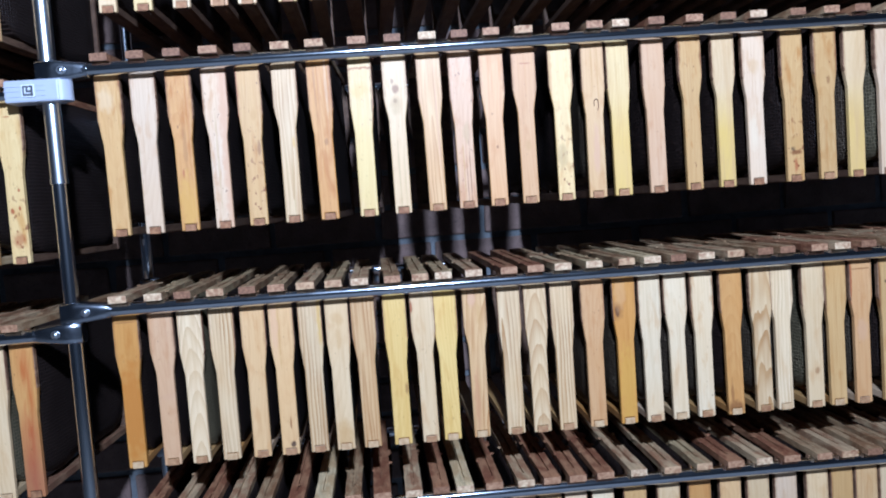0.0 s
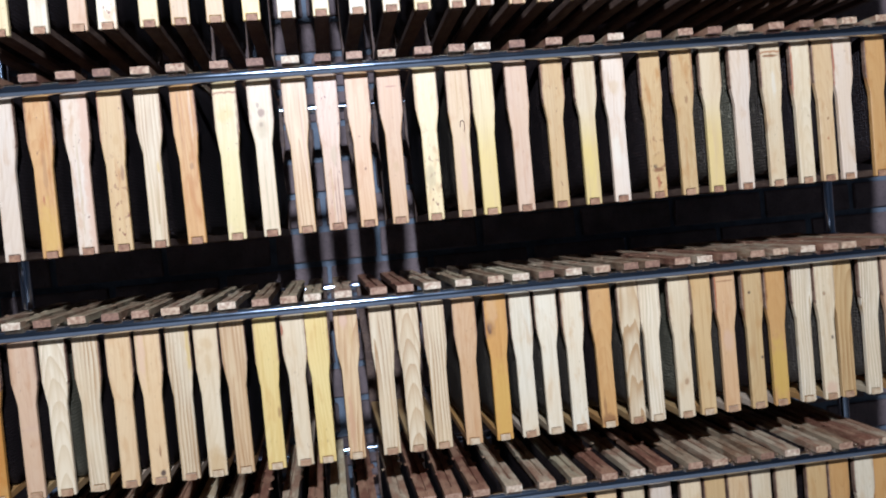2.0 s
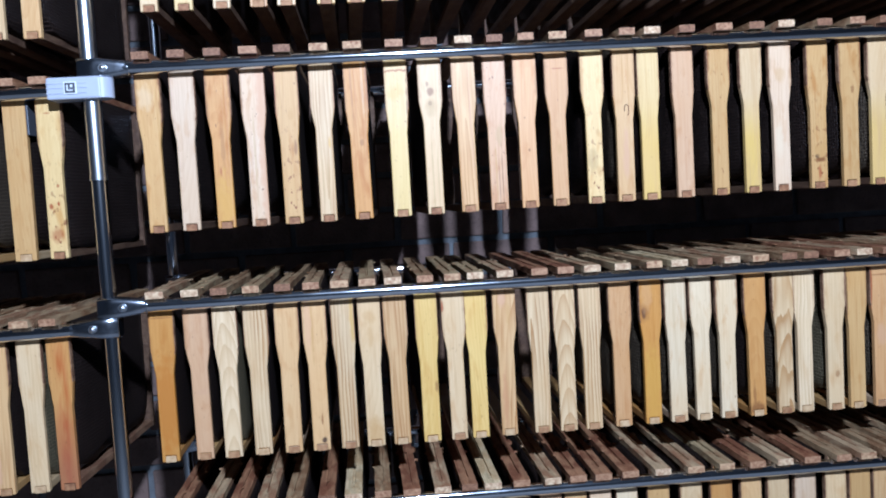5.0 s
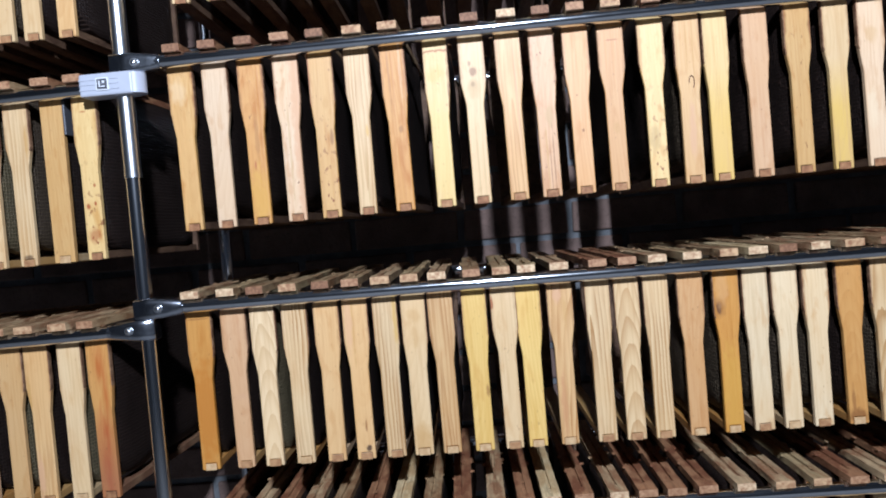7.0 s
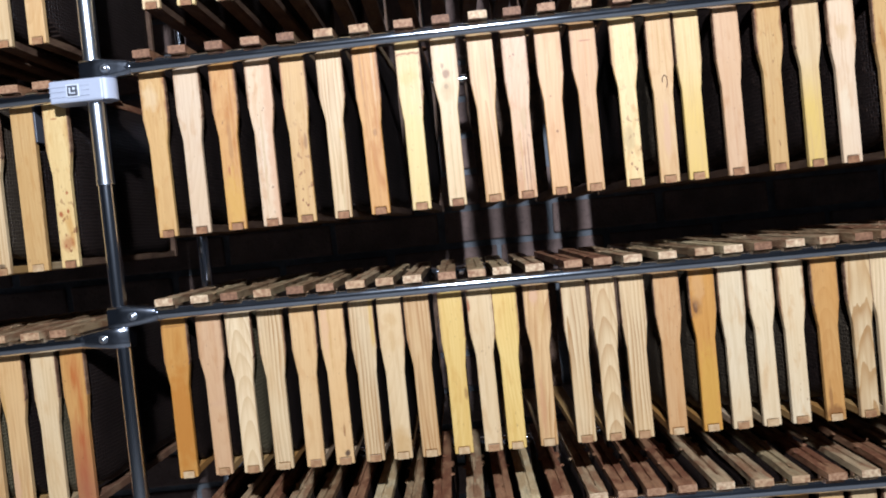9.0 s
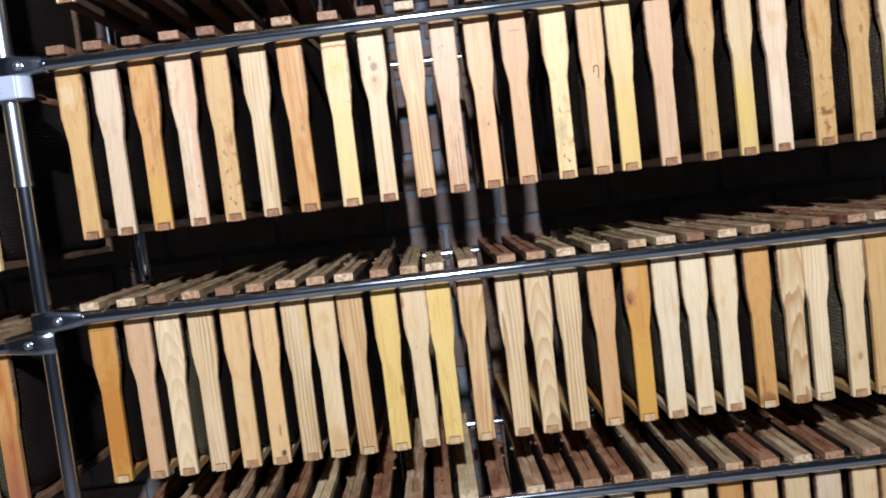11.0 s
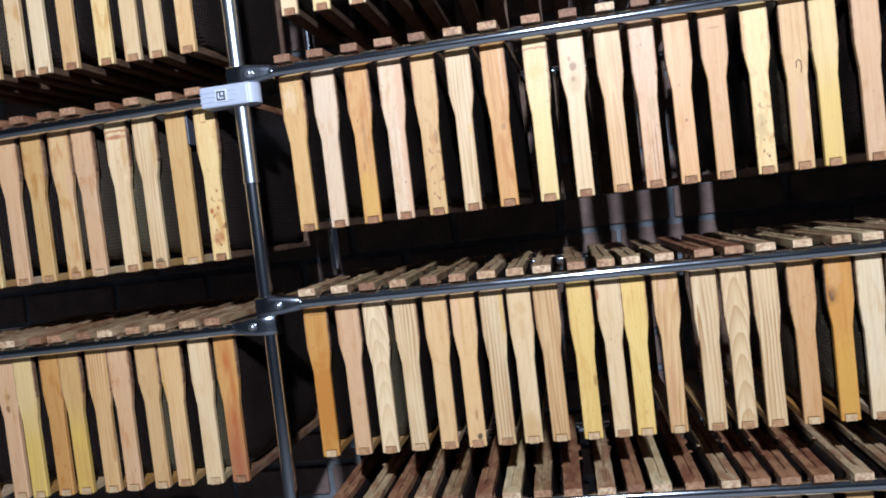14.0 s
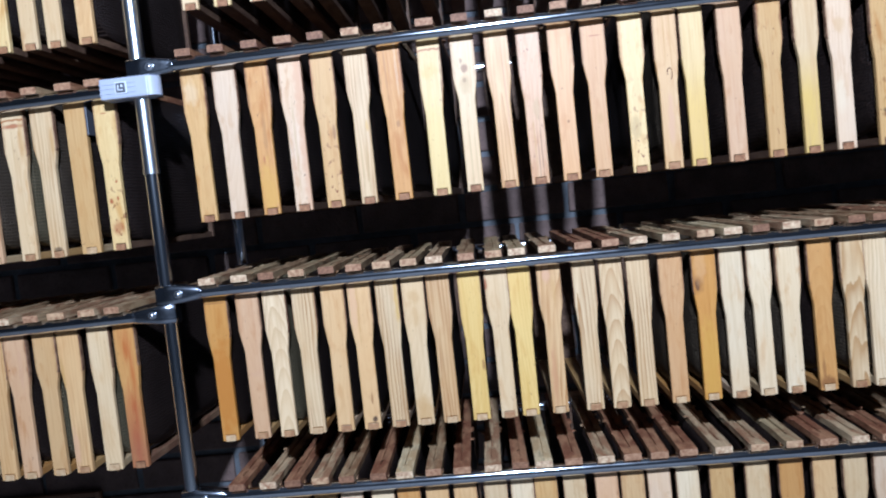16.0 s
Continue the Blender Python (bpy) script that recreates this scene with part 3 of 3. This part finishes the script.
def bracket(x, z, side, y):
    """Pressed bracket: a collar round the post and a plate that flares down to the rail, with one bolt."""
    s = side
    bm = bmesh.new()
    # flattened tube end: tall and flat at the post, round at the rail
    seg, rings = 28, []
    for d, hh, yy, e in ((-0.0145, 0.0145, 0.0120, 5.0), (-0.0136, 0.0158, 0.0134, 7.0), (0.010, 0.0158, 0.0136, 7.0), (0.014, 0.0156, 0.0136, 6.5),
                         (0.034, 0.0130, 0.0128, 5.0), (0.050, 0.0114, 0.0116, 3.2), (0.054, 0.0112, 0.0112, 2.2)):
        ring = []
        for i in range(seg):
            a = 2 * math.pi * i / seg
            ca, sa = math.cos(a), math.sin(a)
            k = (abs(ca) ** e + abs(sa) ** e) ** (-1 / e)
            ring.append(bm.verts.new((x + s * d, y + yy * k * ca, z + hh * k * sa)))
        rings.append(ring)
    for r0, r1 in zip(rings, rings[1:]):
        for i in range(seg):
            bm.faces.new((r0[i], r0[(i + 1) % seg], r1[(i + 1) % seg], r1[i])).smooth = True
    bm.faces.new(rings[0])
    bm.faces.new(rings[-1])
    add_tube(bm, (x + s * 0.049, y, z), (x + s * 0.056, y, z), R_TUBE + 0.0018, 20)
    ob = part("corner_bracket", bm, ZINC, rack, "zinc-plated bracket")
    bx = x + s * 0.0225
    bo = bmesh.new()
    add_tube(bo, (bx, y - 0.0130, z), (bx, y - 0.0152, z), 0.0060, 16)
    bmesh.ops.create_uvsphere(bo, u_segments=16, v_segments=8, radius=1, matrix=Matrix.Translation((bx, y - 0.0150, z)) @ Matrix.Diagonal((0.0046, 0.0034, 0.0046, 1)))
    for f in bo.faces:
        f.smooth = True
    part("bolt", bo, SATIN, ob, "bright round-headed bolt")


def rails(rows, x0, x1, side):
    for key, row in rows.items():
        for y in (TUBE_Y, BACK_Y):
            a, c = (x0, y, level(row, x0) + HANG), (x1, y, level(row, x1) + HANG)
            part("rail", tube(a, c, R_TUBE, 24), CHROME, rack)
        for y in (TUBE_Y, BACK_Y + 0.02):
            if not (side < 0 and key == "upper" and y == TUBE_Y):
                bracket(POST_X, level(row, 0) + HANG, side, y)
            end = RIGHT_X if side > 0 else LEFT_X
            bracket(end, level(row, end) + HANG, -side, y)


rails(ROWS_R, POST_X + 0.045, RIGHT_X - 0.045, 1)
rails(ROWS_L, LEFT_X + 0.045, POST_X - 0.045, -1)

# grey moulded clamp that takes the rail of the left bay
zc = level(ROWS_L["upper"], 0) + HANG
clamp = part("rail_clamp", box(-0.073, 0.003, -0.034, 0.002, zc - 0.016, zc + 0.016, 0.003), GREY_PLASTIC, rack, "light grey plastic clamp")
for dz in (-0.007, 0.0005, 0.007):
    part("rib", box(-0.0725, -0.016, -0.0348, -0.033, zc + dz - 0.0007, zc + dz + 0.0007), GREY_PLASTIC, clamp)
part("emblem_rim", box(-0.048, -0.030, -0.0358, -0.033, zc - 0.009, zc + 0.009, 0.0006), EMBLEM_FRAME, clamp, "pale square rim")
part("emblem", box(-0.0462, -0.0318, -0.0364, -0.034, zc - 0.0072, zc + 0.0072, 0.0005), EMBLEM, clamp, "dark square emblem")
for bx0, bx1, bz0, bz1 in ((-0.0435, -0.0415, -0.004, 0.0045), (-0.0412, -0.0350, -0.0042, -0.0026), (-0.0385, -0.0350, 0.0008, 0.0045)):
    part("emblem_bar", box(bx0, bx1, -0.0367, -0.0355, zc + bz0, zc + bz1), EMBLEM_FRAME, clamp, "pale emblem bar")
part("end_collar", tube((-0.0004, -0.016, zc - 0.0145), (-0.0004, -0.016, zc + 0.0145), 0.0165, 28), GREY_PLASTIC, clamp, "rounded collar end")

# ---- hive frames ----
W, N = 0.0187, 0.0131   # half widths of a side bar, at the shoulder and below
H, DEPTH = 0.262, 0.360


def bar_outline(w, n, z1, z2):
    return [(-n, 0.0005), (-0.0083, 0.0005), (-0.0083, 0.0105), (0.0083, 0.0105), (0.0083, 0.0005), (n, 0.0005), (n, z1), (n + 0.0012, z1 + 0.008),
            (w - 0.0012, z2 - 0.006), (w, z2), (w, 0.2400), (0.0135, 0.2405), (0.0130, 0.2545), (-0.0130, 0.2545), (-0.0135, 0.2405), (-w, 0.2400), (-w, z2), (-w + 0.0012, z2 - 0.006),
            (-n - 0.0012, z1 + 0.008), (-n, z1)]


SIDE_SHAPES = [mesh_of("side_bar", prism(bar_outline(w, n, a, c), "y", 0.0, 0.0095, 0.0011), [])
               for w, n, a, c in ((W, N, 0.134, 0.171), (W - 0.0006, N + 0.0004, 0.128, 0.166), (W, N - 0.0006, 0.140, 0.174))]
# straight bar without shoulders
STRAIGHT = mesh_of("side_bar", prism([(-0.0150, 0.0005), (-0.0083, 0.0005), (-0.0083, 0.0105), (0.0083, 0.0105), (0.0083, 0.0005), (0.0150, 0.0005),
                                      (0.0165, 0.2540), (-0.0165, 0.2540)], "y", 0.0, 0.0095, 0.0005), [])


def top_bar_mesh(seed):
    """Top bar with a sawn groove along it; lumps of wax along the edges."""
    rng = random.Random(seed)
    bm = bmesh.new()
    hw = 0.0126 + rng.uniform(-0.0008, 0.0008)
    prof = [(-hw, 0.0), (hw, 0.0), (hw, 0.0102), (0.0022, 0.0106), (0.0018, 0.0065), (-0.0018, 0.0065), (-0.0022, 0.0106), (-hw, 0.0102)]
    steps = 26
    rings = []
    for i in range(steps + 1):
        y = -0.0265 + (DEPTH + 0.053) * i / steps
        k = 0.0 if i in (0, steps) else 1.0
        rings.append([bm.verts.new((x + k * rng.uniform(-0.0004, 0.0004), y, 0.2540 + z + (0.0040 if 0.006 < z < 0.007 and (i < 3 or i > steps - 3) else 0) + (k * rng.uniform(-0.0003, 0.0006) if z > 0.009 else 0))) for x, z in prof])
    for a, c in zip(rings, rings[1:]):
        for j in range(len(prof)):
            bm.faces.new((a[j], a[(j + 1) % len(prof)], c[(j + 1) % len(prof)], c[j]))
    bm.faces.new(rings[0]).material_index = 1
    bm.faces.new(rings[-1]).material_index = 1
    for _ in range(rng.randint(3, 8)):
        y, s = rng.uniform(-0.012, DEPTH), rng.uniform(0.0022, 0.0048)
        x = rng.choice((-hw, hw, 0.0)) + rng.uniform(-0.003, 0.003)
        bmesh.ops.create_icosphere(bm, subdivisions=1, radius=1, matrix=Matrix.Translation((x, y, 0.2642)) @ Matrix.Diagonal((s, s * rng.uniform(1, 4), s * 0.45, 1)))
    return bm


def comb_mesh(seed, half, low=False):
    """Slab of drawn comb: wavy faces, ragged lower edge and rounded corners."""
    rng = random.Random(seed)
    ny, nz = 20, 12
    bm = bmesh.new()
    grid = {}
    for s in (-1, 1):
        for i in range(ny + 1):
            for j in range(nz + 1):
                u, v = i / ny, j / nz
                y = 0.0105 + u * (DEPTH - 0.021)
                z0 = (0.0115 + 0.022 * max(0.0, 1 - u * 11) if low else 0.021) + (0.003 if low else 0.010) * noise.noise((seed * 7.1, u * 4, 0)) + 0.020 * (abs(2 * u - 1) ** 6)
                z = z0 + v * (0.2535 - z0)
                edge = min(1.0, 6 * min(u, 1 - u) + 0.45) * (1.0 if low else min(1.0, 5 * v + 0.5))
                d = half * edge * (1 + 0.22 * noise.noise((u * 5 + seed * 3.3, v * 4, s * 2.0)))
                grid[s, i, j] = bm.verts.new((s * d, y, z))
    for s in (-1, 1):
        for i in range(ny):
            for j in range(nz):
                f = bm.faces.new((grid[s, i, j], grid[s, i + 1, j], grid[s, i + 1, j + 1], grid[s, i, j + 1]))
                f.smooth = True
    for i in range(ny):
        for j in (0, nz):
            bm.faces.new((grid[-1, i, j], grid[-1, i + 1, j], grid[1, i + 1, j], grid[1, i, j]))
    for j in range(nz):
        for i in (0, ny):
            bm.faces.new((grid[-1, i, j], grid[-1, i, j + 1], grid[1, i, j + 1], grid[1, i, j]))
    return bm


TOP_KINDS = [(0, 0), (1, 2), (2, 3), (0, 2), (1, 0), (2, 1), (3, 1), (4, 3), (2, 1), (4, 1), (3, 3), (1, 3), (0, 0)]
TOP_MESHES = [mesh_of("top_bar", top_bar_mesh(i), [TOPS[a], LUGS[c]]) for i, (a, c) in enumerate(TOP_KINDS)]
OLD_TOPS, PALE_TOPS = TOP_MESHES[:6], TOP_MESHES[5:]
COMB_MESHES = {k: [mesh_of("comb", comb_mesh(i + 10 * j, h, k.isupper()), [COMBS[k.lower()]]) for i, h in enumerate((0.0125, 0.0138, 0.0112))] for j, k in enumerate("dbgDBG")}


def bottom_mesh(mat, end):
    bm = bmesh.new()
    add_box(bm, -0.0080, 0.0080, -0.0004, DEPTH + 0.0004, 0.0, 0.0100, 0.0004, 0)
    add_box(bm, -0.0112, 0.0112, 0.0098, DEPTH - 0.0098, 0.0012, 0.0120, 0.0006, 0)
    bm.normal_update()
    for f in bm.faces:
        c = f.calc_center_median()
        if abs(f.normal.y) > 0.9 and (c.y < 0.001 or c.y > DEPTH - 0.001):
            f.material_index = 1
    return mesh_of("bottom_bar", bm, [mat, end])


LATHS = {k: wood("lath_" + WOOD_LABEL[k], *(tuple(v * 0.75 for v in col) for col in WOODS[k]), along="y", stain=0.5) for k in "tkco"}
BOTTOMS = [bottom_mesh(LATHS[k], ENDS[i % 2]) for i, k in enumerate("tcko")]
# Laths of the shade-darkened inner wood, so they stay dim.
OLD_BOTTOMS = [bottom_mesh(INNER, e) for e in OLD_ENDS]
BROWN_BOTTOM = bottom_mesh(propolis_wood("brown_lath", (0.26, 0.15, 0.08), (0.13, 0.06, 0.032)), OLD_ENDS[0])
SIDES = {}


def side_mesh(shape, kind, style, used=False, mark=None):
    key = (shape, kind, style, used, mark if mark in MARKS else None)
    if key not in SIDES:
        me = (STRAIGHT if shape == 3 else SIDE_SHAPES[shape]).copy()
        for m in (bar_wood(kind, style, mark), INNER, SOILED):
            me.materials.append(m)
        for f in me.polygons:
            # Inward faces take the darkened wood, shade put into their colour.
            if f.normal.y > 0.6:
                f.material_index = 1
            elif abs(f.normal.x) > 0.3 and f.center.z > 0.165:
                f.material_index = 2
        SIDES[key] = me
    return SIDES[key]


# Rear bars wholly in the darkened wood, as if deep in shade.
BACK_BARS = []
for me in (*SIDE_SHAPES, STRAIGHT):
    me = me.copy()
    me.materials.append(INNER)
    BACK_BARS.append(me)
frame_rng = random.Random(5)


def hive_frame(x, z, kind, style, comb, group, shape=None, lean=None, used=False, mark=None, yaw=None):
    rng = frame_rng
    ob = new("hive_frame")
    comb_text = {"d": "dark old comb", "b": "brown comb", "g": "olive wax comb", "n": "no comb"}[comb.lower()]
    style_text = STYLE_LABEL[style] and " " + STYLE_LABEL[style]
    tagged(ob, "%s%s pine hive frame with %s on rails" % (WOOD_LABEL[kind], style_text, comb_text), "hive frame", group)
    lean = rng.gauss(0, 0.2) if lean is None else lean
    ob.matrix_world = pose(x, rng.uniform(-0.0015, 0.002), z, 0, 0, 0) @ pose(0, 0, 0, 0, lean, rng.gauss(0, 0.5) if yaw is None else yaw)
    shape = rng.choice((0, 0, 1, 2)) if shape is None else shape
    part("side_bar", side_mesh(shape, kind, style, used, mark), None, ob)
    back = part("side_bar", BACK_BARS[shape], None, ob, "propolis-stained rear side bar, darkened for shade")
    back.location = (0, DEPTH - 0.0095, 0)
    pale = not used and 0 < x < 0.98 and rng.random() < (0.2 if "lower" in group else 0.5)
    part("top_bar", rng.choice(PALE_TOPS if pale else OLD_TOPS), None, ob, "propolis-stained top bar")
    part("bottom_bar", rng.choice(OLD_BOTTOMS if used else BOTTOMS), None, ob)
    if comb != "n":
        part("comb", rng.choice(COMB_MESHES[comb]), None, ob, comb_text)
    return ob


def hang_row(row, xs, woods, styles, combs, group, shapes=None, used=False, bay=""):
    for i, x in enumerate(xs):
        pick = lambda s: s[i % len(s)]
        made = hive_frame(x + 0.0013, level(row, x), pick(woods), pick(styles), pick(combs), group, int(shapes[i]) if shapes and shapes[i] != "-" else None, None, used,
                          (bay, i), TURNED.get((bay, i)))
        if row is ROWS_R["upper"] and i == 14:
            bent_nail(made, 0.003, -0.011)
        if row is ROWS_L["upper"] and i == 0:
            for child in made.children:
                if child.name.startswith("top_bar"):
                    child.data = TOP_MESHES[0]
                if child.name.startswith("bottom_bar"):
                    # Shade-dark lath, so no lit strip shows behind the post.
                    child.data = OLD_BOTTOMS[0]
        if row is ROWS_L["middle"] and i == 0:
            made.matrix_world = made.matrix_world @ pose(0, 0, 0, 0, 0, -3.2)
            for child in made.children:
                if child.name.startswith("bottom_bar"):
                    child.data = BROWN_BOTTOM


def bent_nail(parent, x, z):
    """A thin rusty nail bent over on the face of a bar."""
    bm = bmesh.new()
    pts = [(x - 0.0035, 0.156 - 0.004), (x - 0.003, 0.160), (x, 0.1625), (x + 0.003, 0.160), (x + 0.0035, 0.152), (x + 0.002, 0.145)]
    for (u0, v0), (u1, v1) in zip(pts, pts[1:]):
        add_tube(bm, (u0, -0.0005, v0 + z), (u1, -0.0005, v1 + z), 0.0006, 6)
    part("bent_nail", bm, RUST, parent, "rusty bent nail")


RUST, nt, b = make("rusty_iron", 0.7, 0.3)
nt.links.new(mix(nt, noise4(nt, (1, 1, 1), 500.0, 2.0), (0.14, 0.06, 0.03), (0.07, 0.035, 0.02)), b.inputs["Base Color"])

# hive frames set askew: upper 8 to 13 pass lamplight to the wall, the others block it
TURNED = {("upper", 6): -2.2, ("upper", 7): -1.8, ("upper", 8): 0.2, ("upper", 9): 0.0, ("upper", 10): -0.6, ("upper", 11): -1.3, ("upper", 12): -2.2, ("upper", 13): -3.0, ("upper", 14): -1.2, ("left_upper", 0): -2.8, ("left_top", 0): -4.5}
UPPER_R = [0.058, 0.107, 0.159, 0.210, 0.260, 0.312, 0.366, 0.425, 0.477, 0.530, 0.577, 0.625, 0.674, 0.730, 0.779, 0.820,
           0.876, 0.934, 0.988, 1.036, 1.099, 1.152, 1.201, 1.252, 1.308, 1.361, 1.402, 1.437, 1.496, 1.558]
# The last position, 1.541, is an unseen extra that shades the wall.
MIDDLE_R = [0.049, 0.101, 0.144, 0.189, 0.235, 0.278, 0.322, 0.362, 0.403, 0.450, 0.493, 0.527, 0.573, 0.627, 0.668, 0.709, 0.758,
            0.808, 0.850, 0.892, 0.934, 0.982, 1.031, 1.065, 1.115, 1.153, 1.195, 1.243, 1.284, 1.333, 1.374, 1.406, 1.453, 1.497, 1.541]
# The last two positions are added to keep lamplight off the wall.
TOP_R = [0.069, 0.119, 0.175, 0.229, 0.270, 0.329, 0.374, 0.425, 0.478, 0.530, 0.582, 0.638, 0.690, 0.739, 0.794, 0.838, 0.890,
         0.936, 0.991, 1.036, 1.085, 1.133, 1.194, 1.244, 1.298, 1.350, 1.402, 1.452, 1.503, 1.553, 1.602]
LOWER_R = [0.057, 0.106, 0.146, 0.189, 0.231, 0.280, 0.323, 0.366, 0.412, 0.459, 0.500, 0.539, 0.583, 0.633, 0.672, 0.713, 0.758,
           0.808, 0.863, 0.914, 0.963, 1.010, 1.057, 1.109, 1.150, 1.192, 1.232, 1.277, 1.331, 1.373, 1.420, 1.454]
UPPER_L = [-0.088, -0.136, -0.189, -0.237, -0.293, -0.335, -0.383, -0.428, -0.477, -0.522, -0.570]
MIDDLE_L = [-0.102, -0.145, -0.195, -0.234, -0.282, -0.319, -0.368, -0.403, -0.449, -0.484, -0.540, -0.585]
TOP_L = [-0.099, -0.150, -0.190, -0.236, -0.294, -0.344, -0.383, -0.430, -0.480, -0.525]

hang_row(ROWS_R["upper"], UPPER_R, "tkoktcoycepssyeyptckttckccekot", "dnddxsdlksdnnxngndgnxdgnlnnndd",
         "ddddDDDddnnnddbdddddddbgbddddd", "frames in the upper row", None, True, "upper")
hang_row(ROWS_R["middle"], MIDDLE_R, "OpwceecceYcYecccsOwwwocwctstowctwp", "nnvsnnsnsnnnasvsnKnndnzsnnnnnsnass",
         "DDGDDDDDDdnnnnnnbbbbbdbbgbbddbbdbb", "frames in the middle row", bay="middle")
hang_row(ROWS_R["top"], TOP_R, "cywpwyttYwywcyckeeYwccecec", "nnnnxnnknn", "d", "frames in the top row", None, True)
hang_row(ROWS_R["lower"], LOWER_R, "ycetkwoeecwtcpekwtcoeckctecctowot", "n", "d", "frames in the lower row")
hang_row(ROWS_L["upper"], UPPER_L, "ytccpetpytt", "xnsldddndd", "Ddbgbbdd", "frames in the upper row of the next bay", "-3---------", bay="left_upper")
strip_x, strip_z = UPPER_L[1] + 0.0013, level(ROWS_L["upper"], UPPER_L[1])
spacer = new("metal_spacer", mesh_of("metal_spacer", box(0.0172, 0.0205, 0.001, 0.030, 0.185, 0.250, 0.0008), [EMBLEM]))
tagged(spacer, "dark grey metal spacer strip beside a hive frame", "spacer")
spacer.location = (strip_x, 0, strip_z)
hang_row(ROWS_L["middle"], MIDDLE_L, "oceepetoypoo", "rnsndsgdgkdd", "dGDGDDDD", "frames in the middle row of the next bay", bay="left_middle")
hang_row(ROWS_L["top"], TOP_L, "eccyewceyc", "nndd", "Ddbdd", "frames in the top row of the next bay", None, True, "left_top")

# ---- framed hatch against the wall ----
HATCH_WOOD = wood("brown_hatch_frame", (0.20, 0.11, 0.06), (0.12, 0.06, 0.03), along="z", grime=0.0)
# Black board stands in for the dark inside of the opening.
HATCH_BOARD = stony("black_opening_board", (0.022, 0.02, 0.022), (0.014, 0.013, 0.014), 12.0)
hatch = tagged(new("wall_hatch"), "brown-framed hatch opening on the wall, black board for dark inside", "hatch")
hatch.location = (-0.63, WALL_Y - 0.003, 0.30)
part("board", box(-0.1335, 0.1335, -0.010, -0.001, 0.012, 0.544), HATCH_BOARD, hatch)
for x in (-0.140, 0.140):
    part("stile", box(x - 0.0065, x + 0.0065, -0.016, 0.0, 0.0, 0.556, 0.002), HATCH_WOOD, hatch)
for z in (0.006, 0.550):
    part("crossbar", box(-0.1333, 0.1333, -0.0155, 0.0, z - 0.006, z + 0.006, 0.002), HATCH_WOOD, hatch)

# ---- bricks of the wall ----
BRICK_MESHES = []
for i in range(4):
    bm = box(-0.1115, 0.1115, 0, 0.05, -0.0325, 0.0325, 0.004)
    for v in bm.verts:
        v.co += Vector((noise.noise(v.co * 30 + Vector((i * 9, 0, 0))), noise.noise(v.co * 25 + Vector((0, i * 9, 3))), noise.noise(v.co * 30 + Vector((5, 0, i * 9))))) * 0.0025
    BRICK_MESHES.append(mesh_of("brick", bm, [BRICK]))
brick_rng = random.Random(3)
for r in range(19):
    z = 1.351 + 0.0785 * (r - 9)
    for c in range(15):
        x = 0.557 + 0.2365 * (c - 8) + (0.236 if r % 2 else 0.118)
        ob = part("brick", brick_rng.choice(BRICK_MESHES), None, wall_back)
        ob.location = (x - 0.118 + brick_rng.uniform(-0.003, 0.003), WALL_Y + brick_rng.uniform(-0.002, 0.002), z)

# the rest of the wall's bricks, joined
bm = bmesh.new()
for r in range(61):
    z = 1.351 + 0.0785 * (r - 17)
    for c in range(40):
        x = 0.557 + 0.2365 * (c - 21) + (0.118 if r % 2 else 0.0)
        if (8 <= r < 27 and -1.34 < x < 2.2) or not -4.38 < x < 4.78 or z > 4.75:
            continue
        add_box(bm, x - 0.1115, x + 0.1115, WALL_Y, WALL_Y + 0.03, z - 0.0325, z + 0.0325)
part("bricks", bm, BRICK, wall_back)["kind"] = "stuff"
